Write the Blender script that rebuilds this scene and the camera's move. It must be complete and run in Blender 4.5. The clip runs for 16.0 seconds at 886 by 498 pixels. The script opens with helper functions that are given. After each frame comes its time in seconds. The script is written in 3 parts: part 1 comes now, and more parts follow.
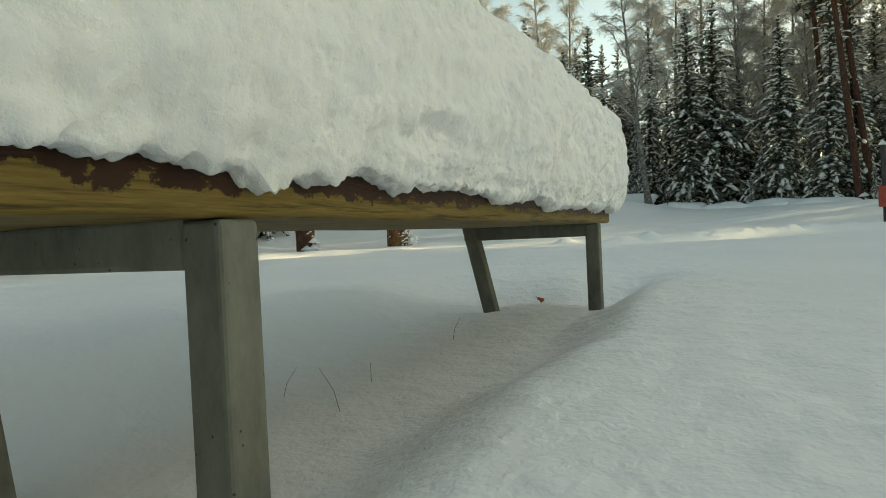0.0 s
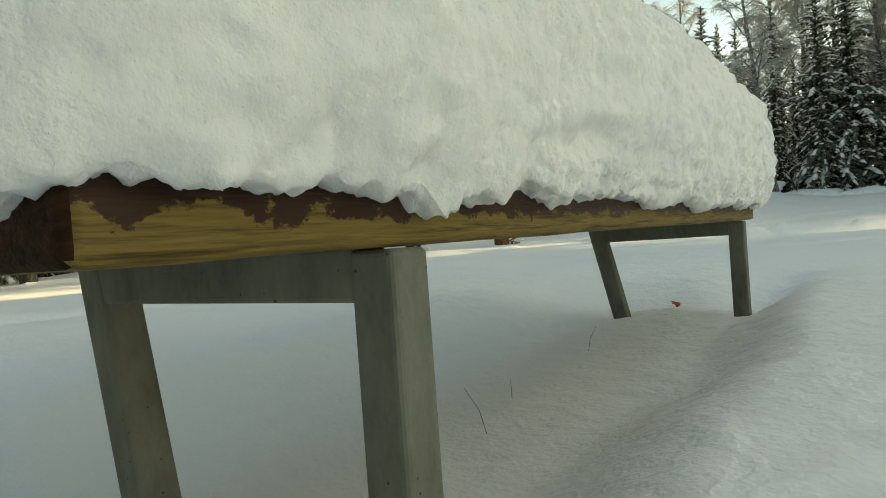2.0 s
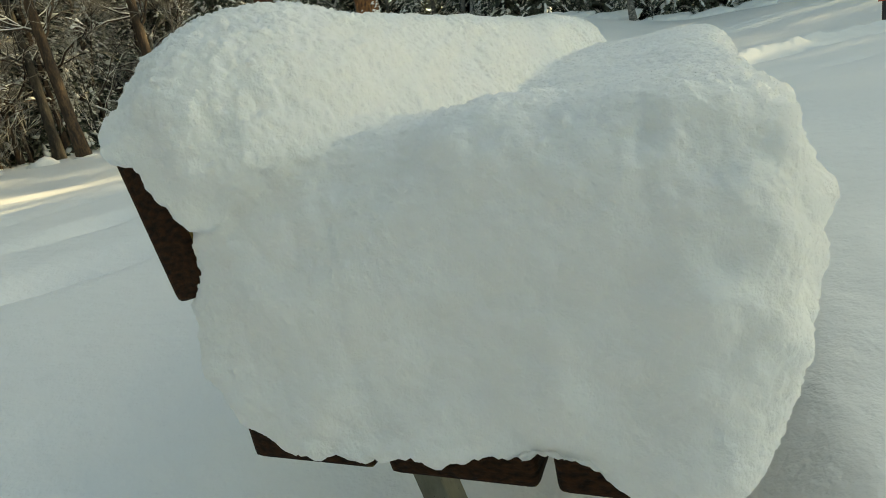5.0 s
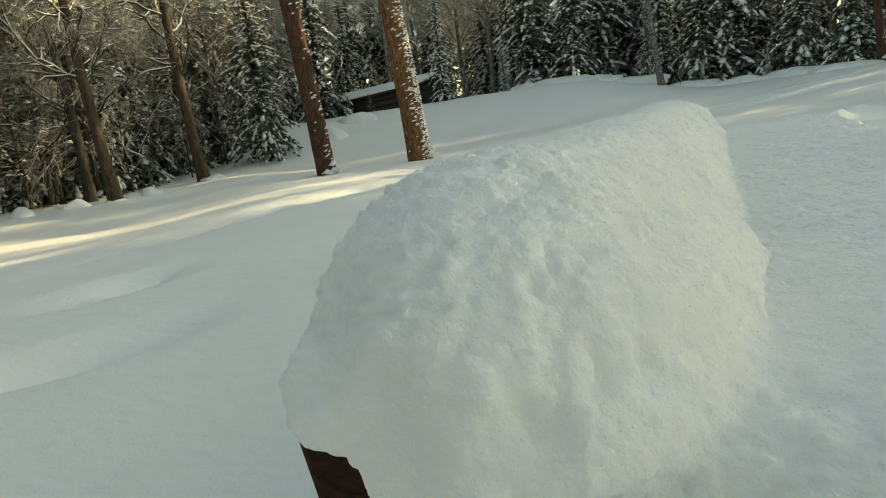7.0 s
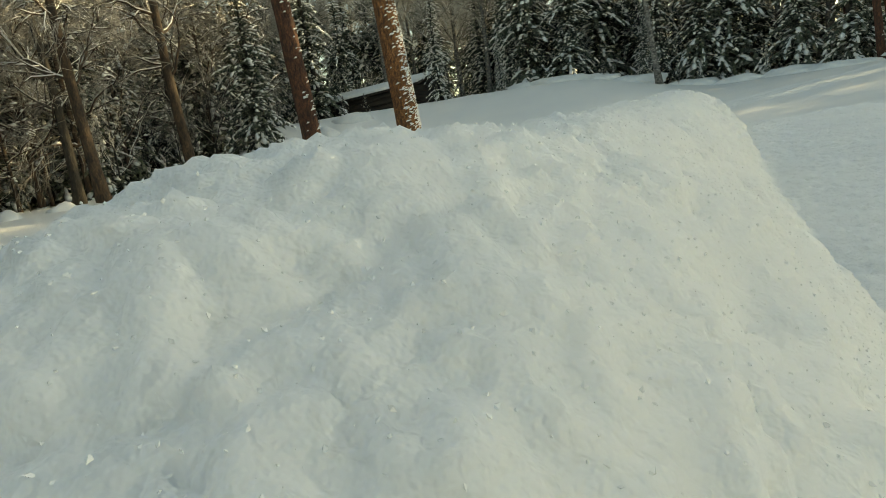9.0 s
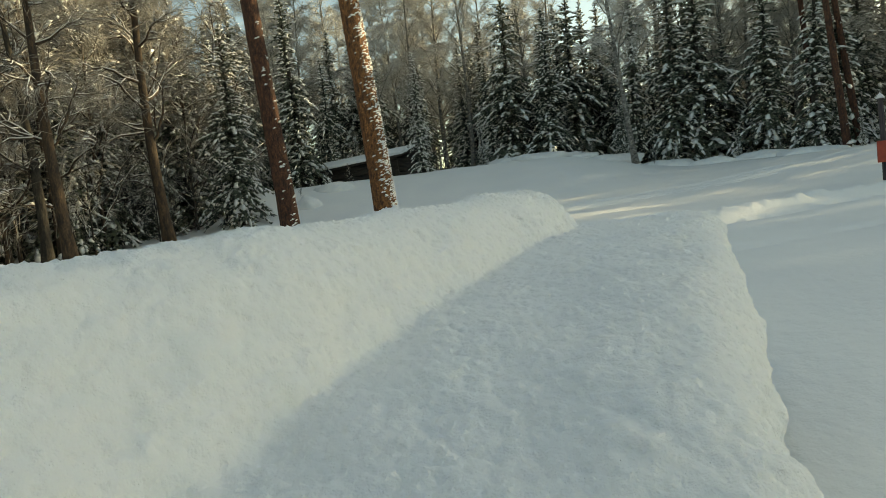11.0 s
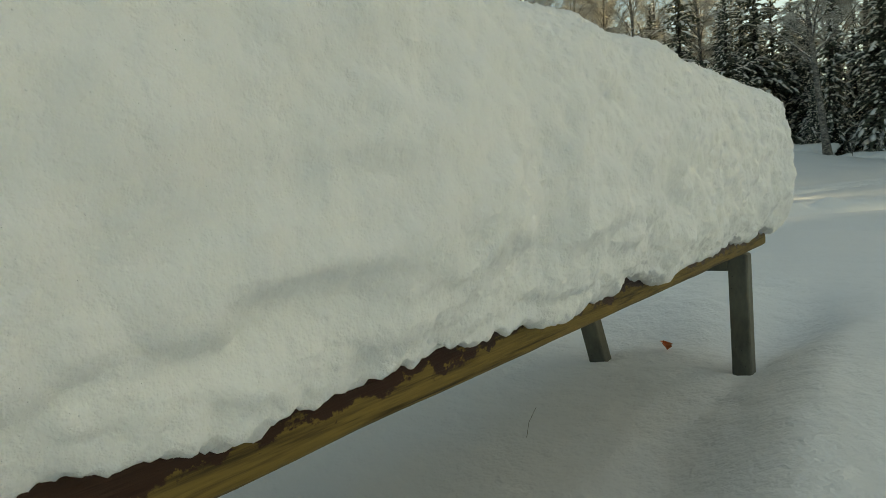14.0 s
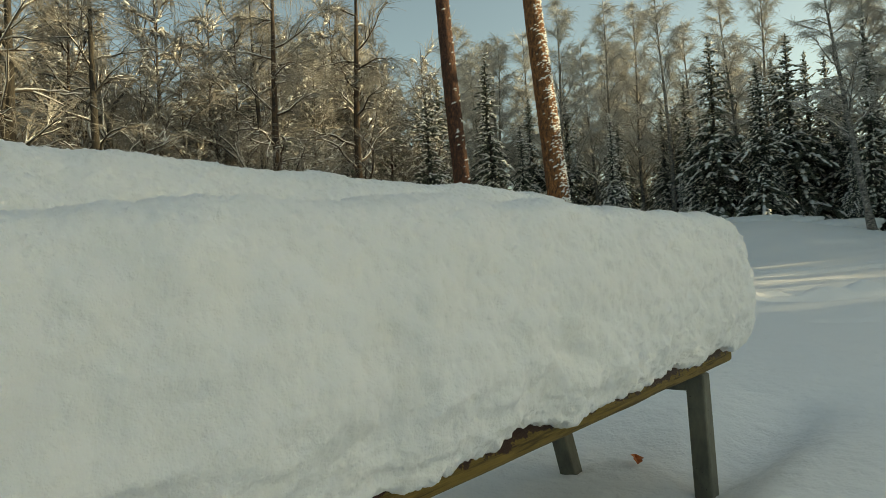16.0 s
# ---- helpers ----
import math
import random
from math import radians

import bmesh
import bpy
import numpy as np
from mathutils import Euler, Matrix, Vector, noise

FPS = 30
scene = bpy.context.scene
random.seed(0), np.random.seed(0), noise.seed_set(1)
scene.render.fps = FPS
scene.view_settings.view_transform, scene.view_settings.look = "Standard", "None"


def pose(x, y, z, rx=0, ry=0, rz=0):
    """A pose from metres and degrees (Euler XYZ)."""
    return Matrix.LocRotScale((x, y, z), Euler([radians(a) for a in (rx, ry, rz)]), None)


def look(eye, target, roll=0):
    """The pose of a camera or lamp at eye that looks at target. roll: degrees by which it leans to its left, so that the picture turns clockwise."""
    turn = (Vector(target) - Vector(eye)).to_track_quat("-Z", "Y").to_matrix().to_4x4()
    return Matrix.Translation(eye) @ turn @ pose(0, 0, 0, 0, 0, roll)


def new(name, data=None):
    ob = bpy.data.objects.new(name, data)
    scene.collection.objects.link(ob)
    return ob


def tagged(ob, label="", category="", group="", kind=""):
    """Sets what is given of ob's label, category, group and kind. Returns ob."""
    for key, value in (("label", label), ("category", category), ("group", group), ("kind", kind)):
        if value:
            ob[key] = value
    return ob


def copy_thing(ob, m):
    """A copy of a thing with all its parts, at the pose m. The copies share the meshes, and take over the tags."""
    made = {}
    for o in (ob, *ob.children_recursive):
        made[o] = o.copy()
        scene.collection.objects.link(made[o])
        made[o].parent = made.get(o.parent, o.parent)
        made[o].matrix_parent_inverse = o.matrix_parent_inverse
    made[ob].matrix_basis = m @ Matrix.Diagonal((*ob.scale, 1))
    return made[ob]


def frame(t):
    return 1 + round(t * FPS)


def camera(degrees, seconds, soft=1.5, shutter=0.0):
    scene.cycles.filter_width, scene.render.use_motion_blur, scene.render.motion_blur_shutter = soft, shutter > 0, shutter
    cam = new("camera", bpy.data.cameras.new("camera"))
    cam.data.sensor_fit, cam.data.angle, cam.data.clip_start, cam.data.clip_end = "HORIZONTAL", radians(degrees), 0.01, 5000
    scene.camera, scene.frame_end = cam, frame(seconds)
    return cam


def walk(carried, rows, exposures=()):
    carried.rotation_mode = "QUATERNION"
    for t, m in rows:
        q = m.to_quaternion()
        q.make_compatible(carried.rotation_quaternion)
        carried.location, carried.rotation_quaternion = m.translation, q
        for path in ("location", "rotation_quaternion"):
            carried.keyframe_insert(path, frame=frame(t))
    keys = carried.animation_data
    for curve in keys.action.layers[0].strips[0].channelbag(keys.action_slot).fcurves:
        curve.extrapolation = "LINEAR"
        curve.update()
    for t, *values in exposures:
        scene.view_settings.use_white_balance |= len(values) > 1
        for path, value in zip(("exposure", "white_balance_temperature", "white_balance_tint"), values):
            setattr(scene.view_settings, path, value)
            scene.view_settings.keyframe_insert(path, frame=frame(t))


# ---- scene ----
cam = camera(72.0, 16.0, soft=0.9)
walk(cam, [
    (0.0, pose(-0.126, -0.314, 0.375, 88.93, 2.68, -65.42)),
    (0.5, pose(-0.086, -0.335, 0.388, 88.77, 2.44, -63.72)),
    (1.0, pose(-0.058, -0.330, 0.368, 90.02, 3.76, -60.03)),
    (1.5, pose(-0.064, -0.296, 0.367, 90.01, 4.62, -56.83)),
    (2.0, pose(-0.108, -0.246, 0.397, 89.31, 4.17, -55.58)),
    (2.5, pose(-0.131, -0.175, 0.441, 89.34, 2.80, -57.15)),
    (3.0, pose(-0.174, -0.151, 0.493, 88.67, 3.52, -58.44)),
    (3.5, pose(-0.246, -0.125, 0.564, 85.36, 5.81, -61.46)),
    (4.0, pose(-0.294, -0.084, 0.605, 81.01, 8.80, -64.17)),
    (4.5, pose(-0.340, -0.029, 0.680, 74.91, 9.63, -67.14)),
    (5.0, pose(-0.390, 0.007, 0.728, 73.76, 9.90, -68.16)),
    (5.2, pose(-0.401, 0.014, 0.745, 74.13, 10.07, -67.29)),
    (7.3, pose(-0.217, 0.284, 0.834, 79.27, 8.07, -66.37)),
    (7.5, pose(-0.206, 0.288, 0.830, 78.86, 8.70, -66.98)),
    (8.0, pose(-0.132, 0.335, 0.792, 78.38, 9.38, -66.91)),
    (8.5, pose(-0.093, 0.345, 0.798, 78.09, 9.48, -67.15)),
    (9.0, pose(-0.005, 0.306, 0.815, 78.89, 8.19, -66.29)),
    (9.5, pose(0.099, 0.213, 0.831, 81.65, 6.28, -67.82)),
    (9.7, pose(0.120, 0.203, 0.829, 82.48, 5.71, -68.28)),
    (11.8, pose(0.203, -0.123, 0.815, 88.51, 6.01, -63.99)),
    (12.0, pose(0.199, -0.129, 0.795, 89.01, 6.06, -61.94)),
    (12.5, pose(0.174, -0.183, 0.701, 89.97, 6.27, -56.44)),
    (13.0, pose(0.166, -0.234, 0.611, 89.96, 4.62, -52.87)),
    (13.5, pose(0.196, -0.259, 0.537, 89.57, 4.00, -51.90)),
    (14.0, pose(0.274, -0.280, 0.534, 86.07, 4.32, -51.90)),
    (14.5, pose(0.328, -0.297, 0.540, 85.99, 3.57, -52.73)),
    (15.0, pose(0.366, -0.326, 0.558, 87.86, 2.65, -52.15)),
    (15.5, pose(0.360, -0.358, 0.579, 90.17, 2.01, -50.92)),
    (16.0, pose(0.327, -0.446, 0.624, 92.75, 3.66, -48.36)),
], exposures=[(t, 0.82 + e, k, -3) for t, e, k in ((0.0, 0.44, 15500), (1.5, 0.42, 15500), (2.5, 0.68, 16500), (3.5, 0.66, 16500), (4.3, 0.62, 15500), (5.2, 0.66, 15500), (7.3, 0.54, 16500), (8.0, 0.54, 17000), (8.5, 0.55, 18500), (9.0, 0.52, 17000), (9.7, 0.54, 15500), (12.0, 0.14, 14000), (14.0, 0.10, 15500), (15.0, 0.08, 15000), (16.0, 0.06, 14500))])

# ---- light: a low winter sun behind the wood, and a clear sky ----
SUN_AZ, SUN_EL = -45.0, 17.5
world = bpy.data.worlds.new("world")
scene.world = world
world.use_nodes = True
sky = world.node_tree.nodes.new("ShaderNodeTexSky")
sky.sky_type = "NISHITA"
sky.sun_disc = False
sky.sun_elevation = radians(SUN_EL)
sky.sun_rotation = radians(90 - SUN_AZ)
sky.dust_density = 1.0
sky.ozone_density = 2.6
sky.air_density = 0.85
back = world.node_tree.nodes["Background"]
back.inputs["Strength"].default_value = 0.14
world.node_tree.links.new(sky.outputs[0], back.inputs["Color"])
sun = new("sun", bpy.data.lights.new("sun", "SUN"))
sun.data.energy = 3.0
sun.data.angle = radians(0.7)
sun.data.color = (1.0, 0.96, 0.89)
sun.matrix_world = look((0, 0, 0), (-math.cos(radians(SUN_AZ)) * math.cos(radians(SUN_EL)), -math.sin(radians(SUN_AZ)) * math.cos(radians(SUN_EL)), -math.sin(radians(SUN_EL))))


# ---- materials ----
class Nodes:
    """A short way to write node materials."""

    def __init__(self, name):
        self.mat = bpy.data.materials.new(name)
        self.mat.use_nodes = True
        self.tree = self.mat.node_tree
        self.shader = self.tree.nodes["Principled BSDF"]
        self.coord = self.tree.nodes.new("ShaderNodeTexCoord").outputs["Object"]

    def node(self, kind, **values):
        n = self.tree.nodes.new("ShaderNode" + kind)
        for key, value in values.items():
            n.inputs[key.replace("_", " ")].default_value = value
        return n

    def link(self, a, b):
        self.tree.links.new(a, b)

    def scaled(self, x, y, z):
        m = self.node("Mapping", Scale=(x, y, z))
        self.link(self.coord, m.inputs["Vector"])
        return m.outputs["Vector"]

    def noise(self, scale, detail=3.0, vector=None, rough=0.55):
        n = self.node("TexNoise", Scale=scale, Detail=detail, Roughness=rough)
        self.link(vector or self.coord, n.inputs["Vector"])
        return n.outputs["Fac"]

    def ramp(self, fac, *stops):
        r = self.node("ValToRGB")
        e = r.color_ramp.elements
        for i, (at, colour) in enumerate(stops):
            s = e[i] if i < 2 else e.new(at)
            s.position = at
            s.color = (*colour, 1)
        self.link(fac, r.inputs["Fac"])
        return r.outputs["Color"]

    def mix(self, fac, a, b, mode="MIX"):
        m = self.tree.nodes.new("ShaderNodeMix")
        m.data_type = "RGBA"
        m.blend_type = mode
        for value, socket in ((fac, m.inputs[0]), (a, m.inputs[6]), (b, m.inputs[7])):
            if isinstance(value, (int, float)):
                socket.default_value = value
            elif isinstance(value, tuple):
                socket.default_value = (*value, 1)
            else:
                self.link(value, socket)
        return m.outputs[2]

    def bump(self, height, strength, distance, after=None):
        b = self.node("Bump", Strength=strength, Distance=distance)
        self.link(height, b.inputs["Height"])
        if after:
            self.link(after, b.inputs["Normal"])
        return b.outputs["Normal"]

    def done(self, colour, rough=0.6, normal=None, **values):
        for value, key in ((colour, "Base Color"), (rough, "Roughness")):
            socket = self.shader.inputs[key]
            if isinstance(value, tuple):
                socket.default_value = (*value, 1)
            elif isinstance(value, (int, float)):
                socket.default_value = value
            else:
                self.link(value, socket)
        if normal:
            self.link(normal, self.shader.inputs["Normal"])
        for key, value in values.items():
            self.shader.inputs[key.replace("_", " ")].default_value = value
        return self.mat


def snow_material(name, near):
    n = Nodes(name)
    tone = n.ramp(n.noise(3.0 if near else 0.6, 4), (0.3, (0.86, 0.87, 0.88)), (0.7, (0.92, 0.92, 0.91)))
    fine = n.noise(320.0 if near else 95.0, 2, rough=0.7 if near else 0.55)
    soft = n.noise(38.0 if near else 14.0, 4)
    normal = n.bump(soft, 0.55 if near else 0.3, 0.014 if near else 0.03)
    normal = n.bump(fine, 0.5 if near else 0.5, 0.003 if near else 0.006, normal)
    extra = dict(Subsurface_Weight=0.6, Subsurface_Scale=0.02, Subsurface_Radius=(1.0, 0.95, 0.85)) if near else {}
    return n.done(tone, 0.62, normal, Specular_IOR_Level=0.25, **extra)


SNOW = snow_material("bench_snow", True)
FIELD = snow_material("field_snow", False)
n = Nodes("snow_crystal")
CRYSTAL = n.done(n.ramp(n.noise(40.0), (0.3, (0.93, 0.94, 0.95)), (0.7, (0.97, 0.97, 0.96))), 0.16, Specular_IOR_Level=1.0)
n = Nodes("tree_snow")
TREE_SNOW = n.done(n.ramp(n.noise(6.0), (0.3, (0.78, 0.80, 0.83)), (0.75, (0.90, 0.90, 0.89))), 0.7)


def wood_material(name, dark, light, stain):
    n = Nodes(name)
    grain = n.noise(22.0, 4, n.scaled(0.35, 7, 7), 0.65)
    fine = n.noise(60.0, 3, n.scaled(0.5, 9, 9))
    colour = n.ramp(grain, (0.34, dark), (0.52, light), (0.68, tuple(c * 0.75 for c in light)))
    colour = n.mix(n.ramp(fine, (0.42, (0, 0, 0)), (0.62, (0.25, 0.25, 0.25))), colour, dark)
    # wet dark wood where melting snow has run down from the top edge
    parts_of = n.node("SeparateXYZ")
    n.link(n.coord, parts_of.inputs[0])
    height = n.tree.nodes.new("ShaderNodeMath")
    height.operation = "MULTIPLY_ADD"
    n.link(parts_of.outputs["Z"], height.inputs[0])
    height.inputs[1].default_value, height.inputs[2].default_value = 15.0, -15.0 * 0.4165
    wet = n.tree.nodes.new("ShaderNodeMath")
    wet.operation = "ADD"
    n.link(n.noise(32.0, 6, n.scaled(1, 1.3, 1.3), 0.66), wet.inputs[0])
    n.link(height.outputs[0], wet.inputs[1])
    blot = n.ramp(wet.outputs[0], (0.49, (0, 0, 0)), (0.53, (1, 1, 1)))
    colour = n.mix(blot, colour, stain)
    rough = n.ramp(blot, (0.0, (0.62, 0.62, 0.62)), (1.0, (0.45, 0.45, 0.45)))
    return n.done(colour, rough, n.bump(grain, 0.5, 0.004, n.bump(fine, 0.4, 0.0015)), Specular_IOR_Level=0.25)


PLANK = wood_material("weathered_plank", (0.060, 0.038, 0.011), (0.235, 0.155, 0.044), (0.040, 0.013, 0.005))
n = Nodes("plank_end_and_gap")
n_ring = n.noise(40.0, 4, n.scaled(1, 2.5, 5))
END_AND_GAP = n.done(n.ramp(n_ring, (0.35, (0.014, 0.006, 0.003)), (0.7, (0.055, 0.021, 0.008))), 0.8, n.bump(n_ring, 0.6, 0.004), Specular_IOR_Level=0.15)
n = Nodes("concrete")
n_pit = n.node("TexVoronoi", Scale=70.0)
n.link(n.coord, n_pit.inputs["Vector"])
n_hole = n.ramp(n_pit.outputs["Distance"], (0.06, (0, 0, 0)), (0.1, (1, 1, 1)))
n_tone = n.ramp(n.noise(18.0, 5, n.scaled(1, 1, 0.5), 0.7), (0.3, (0.095, 0.097, 0.080)), (0.72, (0.215, 0.218, 0.178)))
n_tone = n.mix(n.ramp(n.noise(5.0, 3, n.scaled(1, 1, 0.4)), (0.5, (0, 0, 0)), (0.75, (0.5, 0.5, 0.5))), n_tone, (0.11, 0.095, 0.07))
CONCRETE = n.done(n.mix(n_hole, (0.06, 0.06, 0.05), n_tone), 0.85, n.bump(n.noise(180.0, 3), 0.35, 0.001, n.bump(n_hole, 0.6, 0.002)))


def bark_material(name, dark, light, scale, stretch, depth):
    n = Nodes(name)
    plates = n.noise(scale, 5, n.scaled(1, 1, stretch), 0.65)
    colour = n.ramp(plates, (0.36, dark), (0.50, tuple(0.55 * a + 0.45 * b for a, b in zip(dark, light))), (0.64, light))
    flake = n.noise(scale * 3.2, 4, n.scaled(1, 1, stretch * 1.2), 0.6)
    colour = n.mix(n.ramp(flake, (0.44, (0.6, 0.6, 0.6)), (0.56, (0, 0, 0))), colour, dark)
    return n.done(colour, 0.9, n.bump(plates, 0.9, depth, n.bump(flake, 0.6, depth * 0.3)))


# pine bark twice: sunlit orange, and a darker red-brown with the shade painted in
LIT_PINE_BARK = bark_material("lit_pine_bark", (0.060, 0.026, 0.013), (0.46, 0.19, 0.074), 20.0, 0.4, 0.06)
SHADED_PINE_BARK = bark_material("shaded_pine_bark", (0.035, 0.015, 0.010), (0.17, 0.065, 0.036), 20.0, 0.4, 0.05)
BROWN_BARK = bark_material("brown_bark", (0.026, 0.018, 0.013), (0.125, 0.075, 0.046), 14.0, 0.35, 0.03)
DARK_BARK = bark_material("dark_bark", (0.022, 0.018, 0.014), (0.085, 0.07, 0.055), 16.0, 0.3, 0.03)
BIRCH_BARK = bark_material("birch_bark", (0.045, 0.04, 0.038), (0.44, 0.42, 0.39), 9.0, 2.2, 0.01)
n = Nodes("needles")
n_green = n.ramp(n.noise(4.0, 3), (0.3, (0.028, 0.038, 0.024)), (0.7, (0.075, 0.088, 0.052)))
NEEDLES = n.done(n.mix(n.ramp(n.noise(7.0, 4, rough=0.7), (0.50, (0, 0, 0)), (0.66, (0.75, 0.75, 0.75))), n_green, (0.42, 0.42, 0.40)), 0.75)
n = Nodes("frosted_twigs")
FROST = n.done(n.ramp(n.noise(1.8, 4), (0.30, (0.26, 0.24, 0.22)), (0.62, (0.56, 0.55, 0.53))), 0.8)
n = Nodes("golden_twigs")
TWIG = n.done(n.ramp(n.noise(3.0, 4), (0.30, (0.12, 0.10, 0.082)), (0.62, (0.36, 0.34, 0.315))), 0.8)
n = Nodes("log_wall")
LOG = n.done(n.ramp(n.noise(3.0, 4, n.scaled(0.3, 0.3, 6)), (0.3, (0.018, 0.014, 0.012)), (0.7, (0.06, 0.045, 0.035))), 0.85)
n = Nodes("dry_leaf")
LEAF = n.done(n.ramp(n.noise(60.0, 3), (0.3, (0.55, 0.15, 0.05)), (0.7, (0.75, 0.30, 0.11))), 0.6)
n = Nodes("dry_grass")
STRAW = n.done(n.ramp(n.noise(30.0, 3), (0.3, (0.16, 0.13, 0.09)), (0.7, (0.32, 0.27, 0.19))), 0.8)
n = Nodes("red_paint")
RED = n.done(n.ramp(n.noise(9.0, 3), (0.3, (0.30, 0.03, 0.02)), (0.7, (0.42, 0.06, 0.03))), 0.5)
n = Nodes("post_wood")
POST = n.done(n.ramp(n.noise(9.0, 3, n.scaled(3, 3, 0.4)), (0.3, (0.03, 0.022, 0.03)), (0.7, (0.09, 0.07, 0.07))), 0.8)


# ---- mesh tools ----
class Build:
    """Collects vertices and faces of one mesh."""

    def __init__(self):
        self.v, self.f = [], []

    def tube(self, path, radii, sides=6, cap=True):
        base = len(self.v)
        path = [Vector(p) for p in path]
        side = None
        for i, p in enumerate(path):
            d = (path[min(i + 1, len(path) - 1)] - path[max(i - 1, 0)])
            d = d.normalized() if d.length > 1e-9 else Vector((0, 0, 1))
            ref = side if side is not None else (Vector((1, 0, 0)) if abs(d.x) < 0.8 else Vector((0, 1, 0)))
            side = (ref - d * ref.dot(d)).normalized()
            up = d.cross(side)
            for k in range(sides):
                a = 2 * math.pi * k / sides
                self.v.append(p + (side * math.cos(a) + up * math.sin(a)) * radii[i])
        for i in range(len(path) - 1):
            for k in range(sides):
                a, b = base + i * sides + k, base + i * sides + (k + 1) % sides
                self.f.append((a, b, b + sides, a + sides))
        if cap:
            self.f.append(tuple(base + k for k in reversed(range(sides))))
            self.f.append(tuple(base + (len(path) - 1) * sides + k for k in range(sides)))

    def lens(self, c, d, length, width, thick, rng):
        """A low lump of snow, long in the direction d."""
        d = Vector((d[0], d[1], d[2])).normalized()
        s = d.cross(Vector((0, 0, 1)))
        s = s.normalized() if s.length > 1e-6 else Vector((1, 0, 0))
        u = s.cross(d)
        b = len(self.v)
        for k in range(6):
            a = math.pi * k / 3 + rng.uniform(-0.25, 0.25)
            r = rng.uniform(0.75, 1.15)
            self.v.append(c + d * (math.cos(a) * length * r) + s * (math.sin(a) * width * r))
        self.v.append(c + u * thick)
        self.v.append(c - u * thick * 0.3)
        for k in range(6):
            self.f.append((b + k, b + (k + 1) % 6, b + 6))
            self.f.append((b + (k + 1) % 6, b + k, b + 7))

    def blade(self, a, b, width, sag=0.0):
        """A narrow folded leaf of needles from a to b."""
        d = (b - a)
        s = d.cross(Vector((0, 0, 1)))
        s = s.normalized() if s.length > 1e-6 else Vector((1, 0, 0))
        m = a + d * 0.45
        k = len(self.v)
        self.v += [a, m + s * width - Vector((0, 0, sag)), b, m - s * width - Vector((0, 0, sag)), m + Vector((0, 0, width * 0.35))]
        self.f += [(k, k + 1, k + 4), (k + 1, k + 2, k + 4), (k + 2, k + 3, k + 4), (k + 3, k, k + 4)]

    def mesh(self, name, mat, smooth=False):
        me = bpy.data.meshes.new(name)
        me.from_pydata([tuple(p) for p in self.v], [], self.f)
        me.materials.append(mat)
        if smooth:
            me.polygons.foreach_set("use_smooth", [True] * len(me.polygons))
        me.update()
        return me


def part(name, bm, mat, parent, label="", smooth=False, kind=""):
    """Links a bmesh, a Build or a mesh as one object under a thing."""
    if isinstance(bm, Build):
        me = bm.mesh(name, mat, smooth)
    elif isinstance(bm, bpy.types.Mesh):
        me = bm
    else:
        me = bpy.data.meshes.new(name)
        bm.to_mesh(me)
        bm.free()
        me.materials.append(mat)
        if smooth:
            me.polygons.foreach_set("use_smooth", [True] * len(me.polygons))
    ob = new(name, me)
    ob.parent = parent
    return tagged(ob, label, kind=kind)


def thing(name, label, category, group="", kind="", at=(0, 0, 0)):
    ob = new(name)
    ob.location = at
    return tagged(ob, label, category, group, kind)


def box(x0, x1, y0, y1, z0, z1, bevel=0.0, segments=2):
    bm = bmesh.new()
    bmesh.ops.create_cube(bm, size=1)
    for v in bm.verts:
        v.co = Vector(((x0 + x1) / 2 + v.co.x * (x1 - x0), (y0 + y1) / 2 + v.co.y * (y1 - y0), (z0 + z1) / 2 + v.co.z * (z1 - z0)))
    if bevel:
        bmesh.ops.bevel(bm, geom=bm.edges[:], offset=bevel, segments=segments, affect="EDGES", profile=0.6)
    return bm


def step(a, b, x):
    t = min(1.0, max(0.0, (x - a) / (b - a)))
    return t * t * (3 - 2 * t)


def fbm(x, y, z, octaves=3):
    return noise.fractal(Vector((x, y, z)), 1.0, 2.0, octaves)


# ---- the ground: one sheet of snow ----
SEAT_L, SEAT_D, SEAT_Z, PLANK_T = 1.80, 0.42, 0.40, 0.042
FEET = [(0.210, 0.017), (1.618, 0.017), (0.210, 0.342), (1.618, 0.342)]


def ridge(x, y, x0, y0, x1, y1, width):
    """How near the point lies to a line, 1 on it."""
    dx, dy = x1 - x0, y1 - y0
    t = min(1.0, max(0.0, ((x - x0) * dx + (y - y0) * dy) / (dx * dx + dy * dy)))
    d = math.hypot(x - x0 - t * dx, y - y0 - t * dy)
    return math.exp(-(d / width) ** 2)


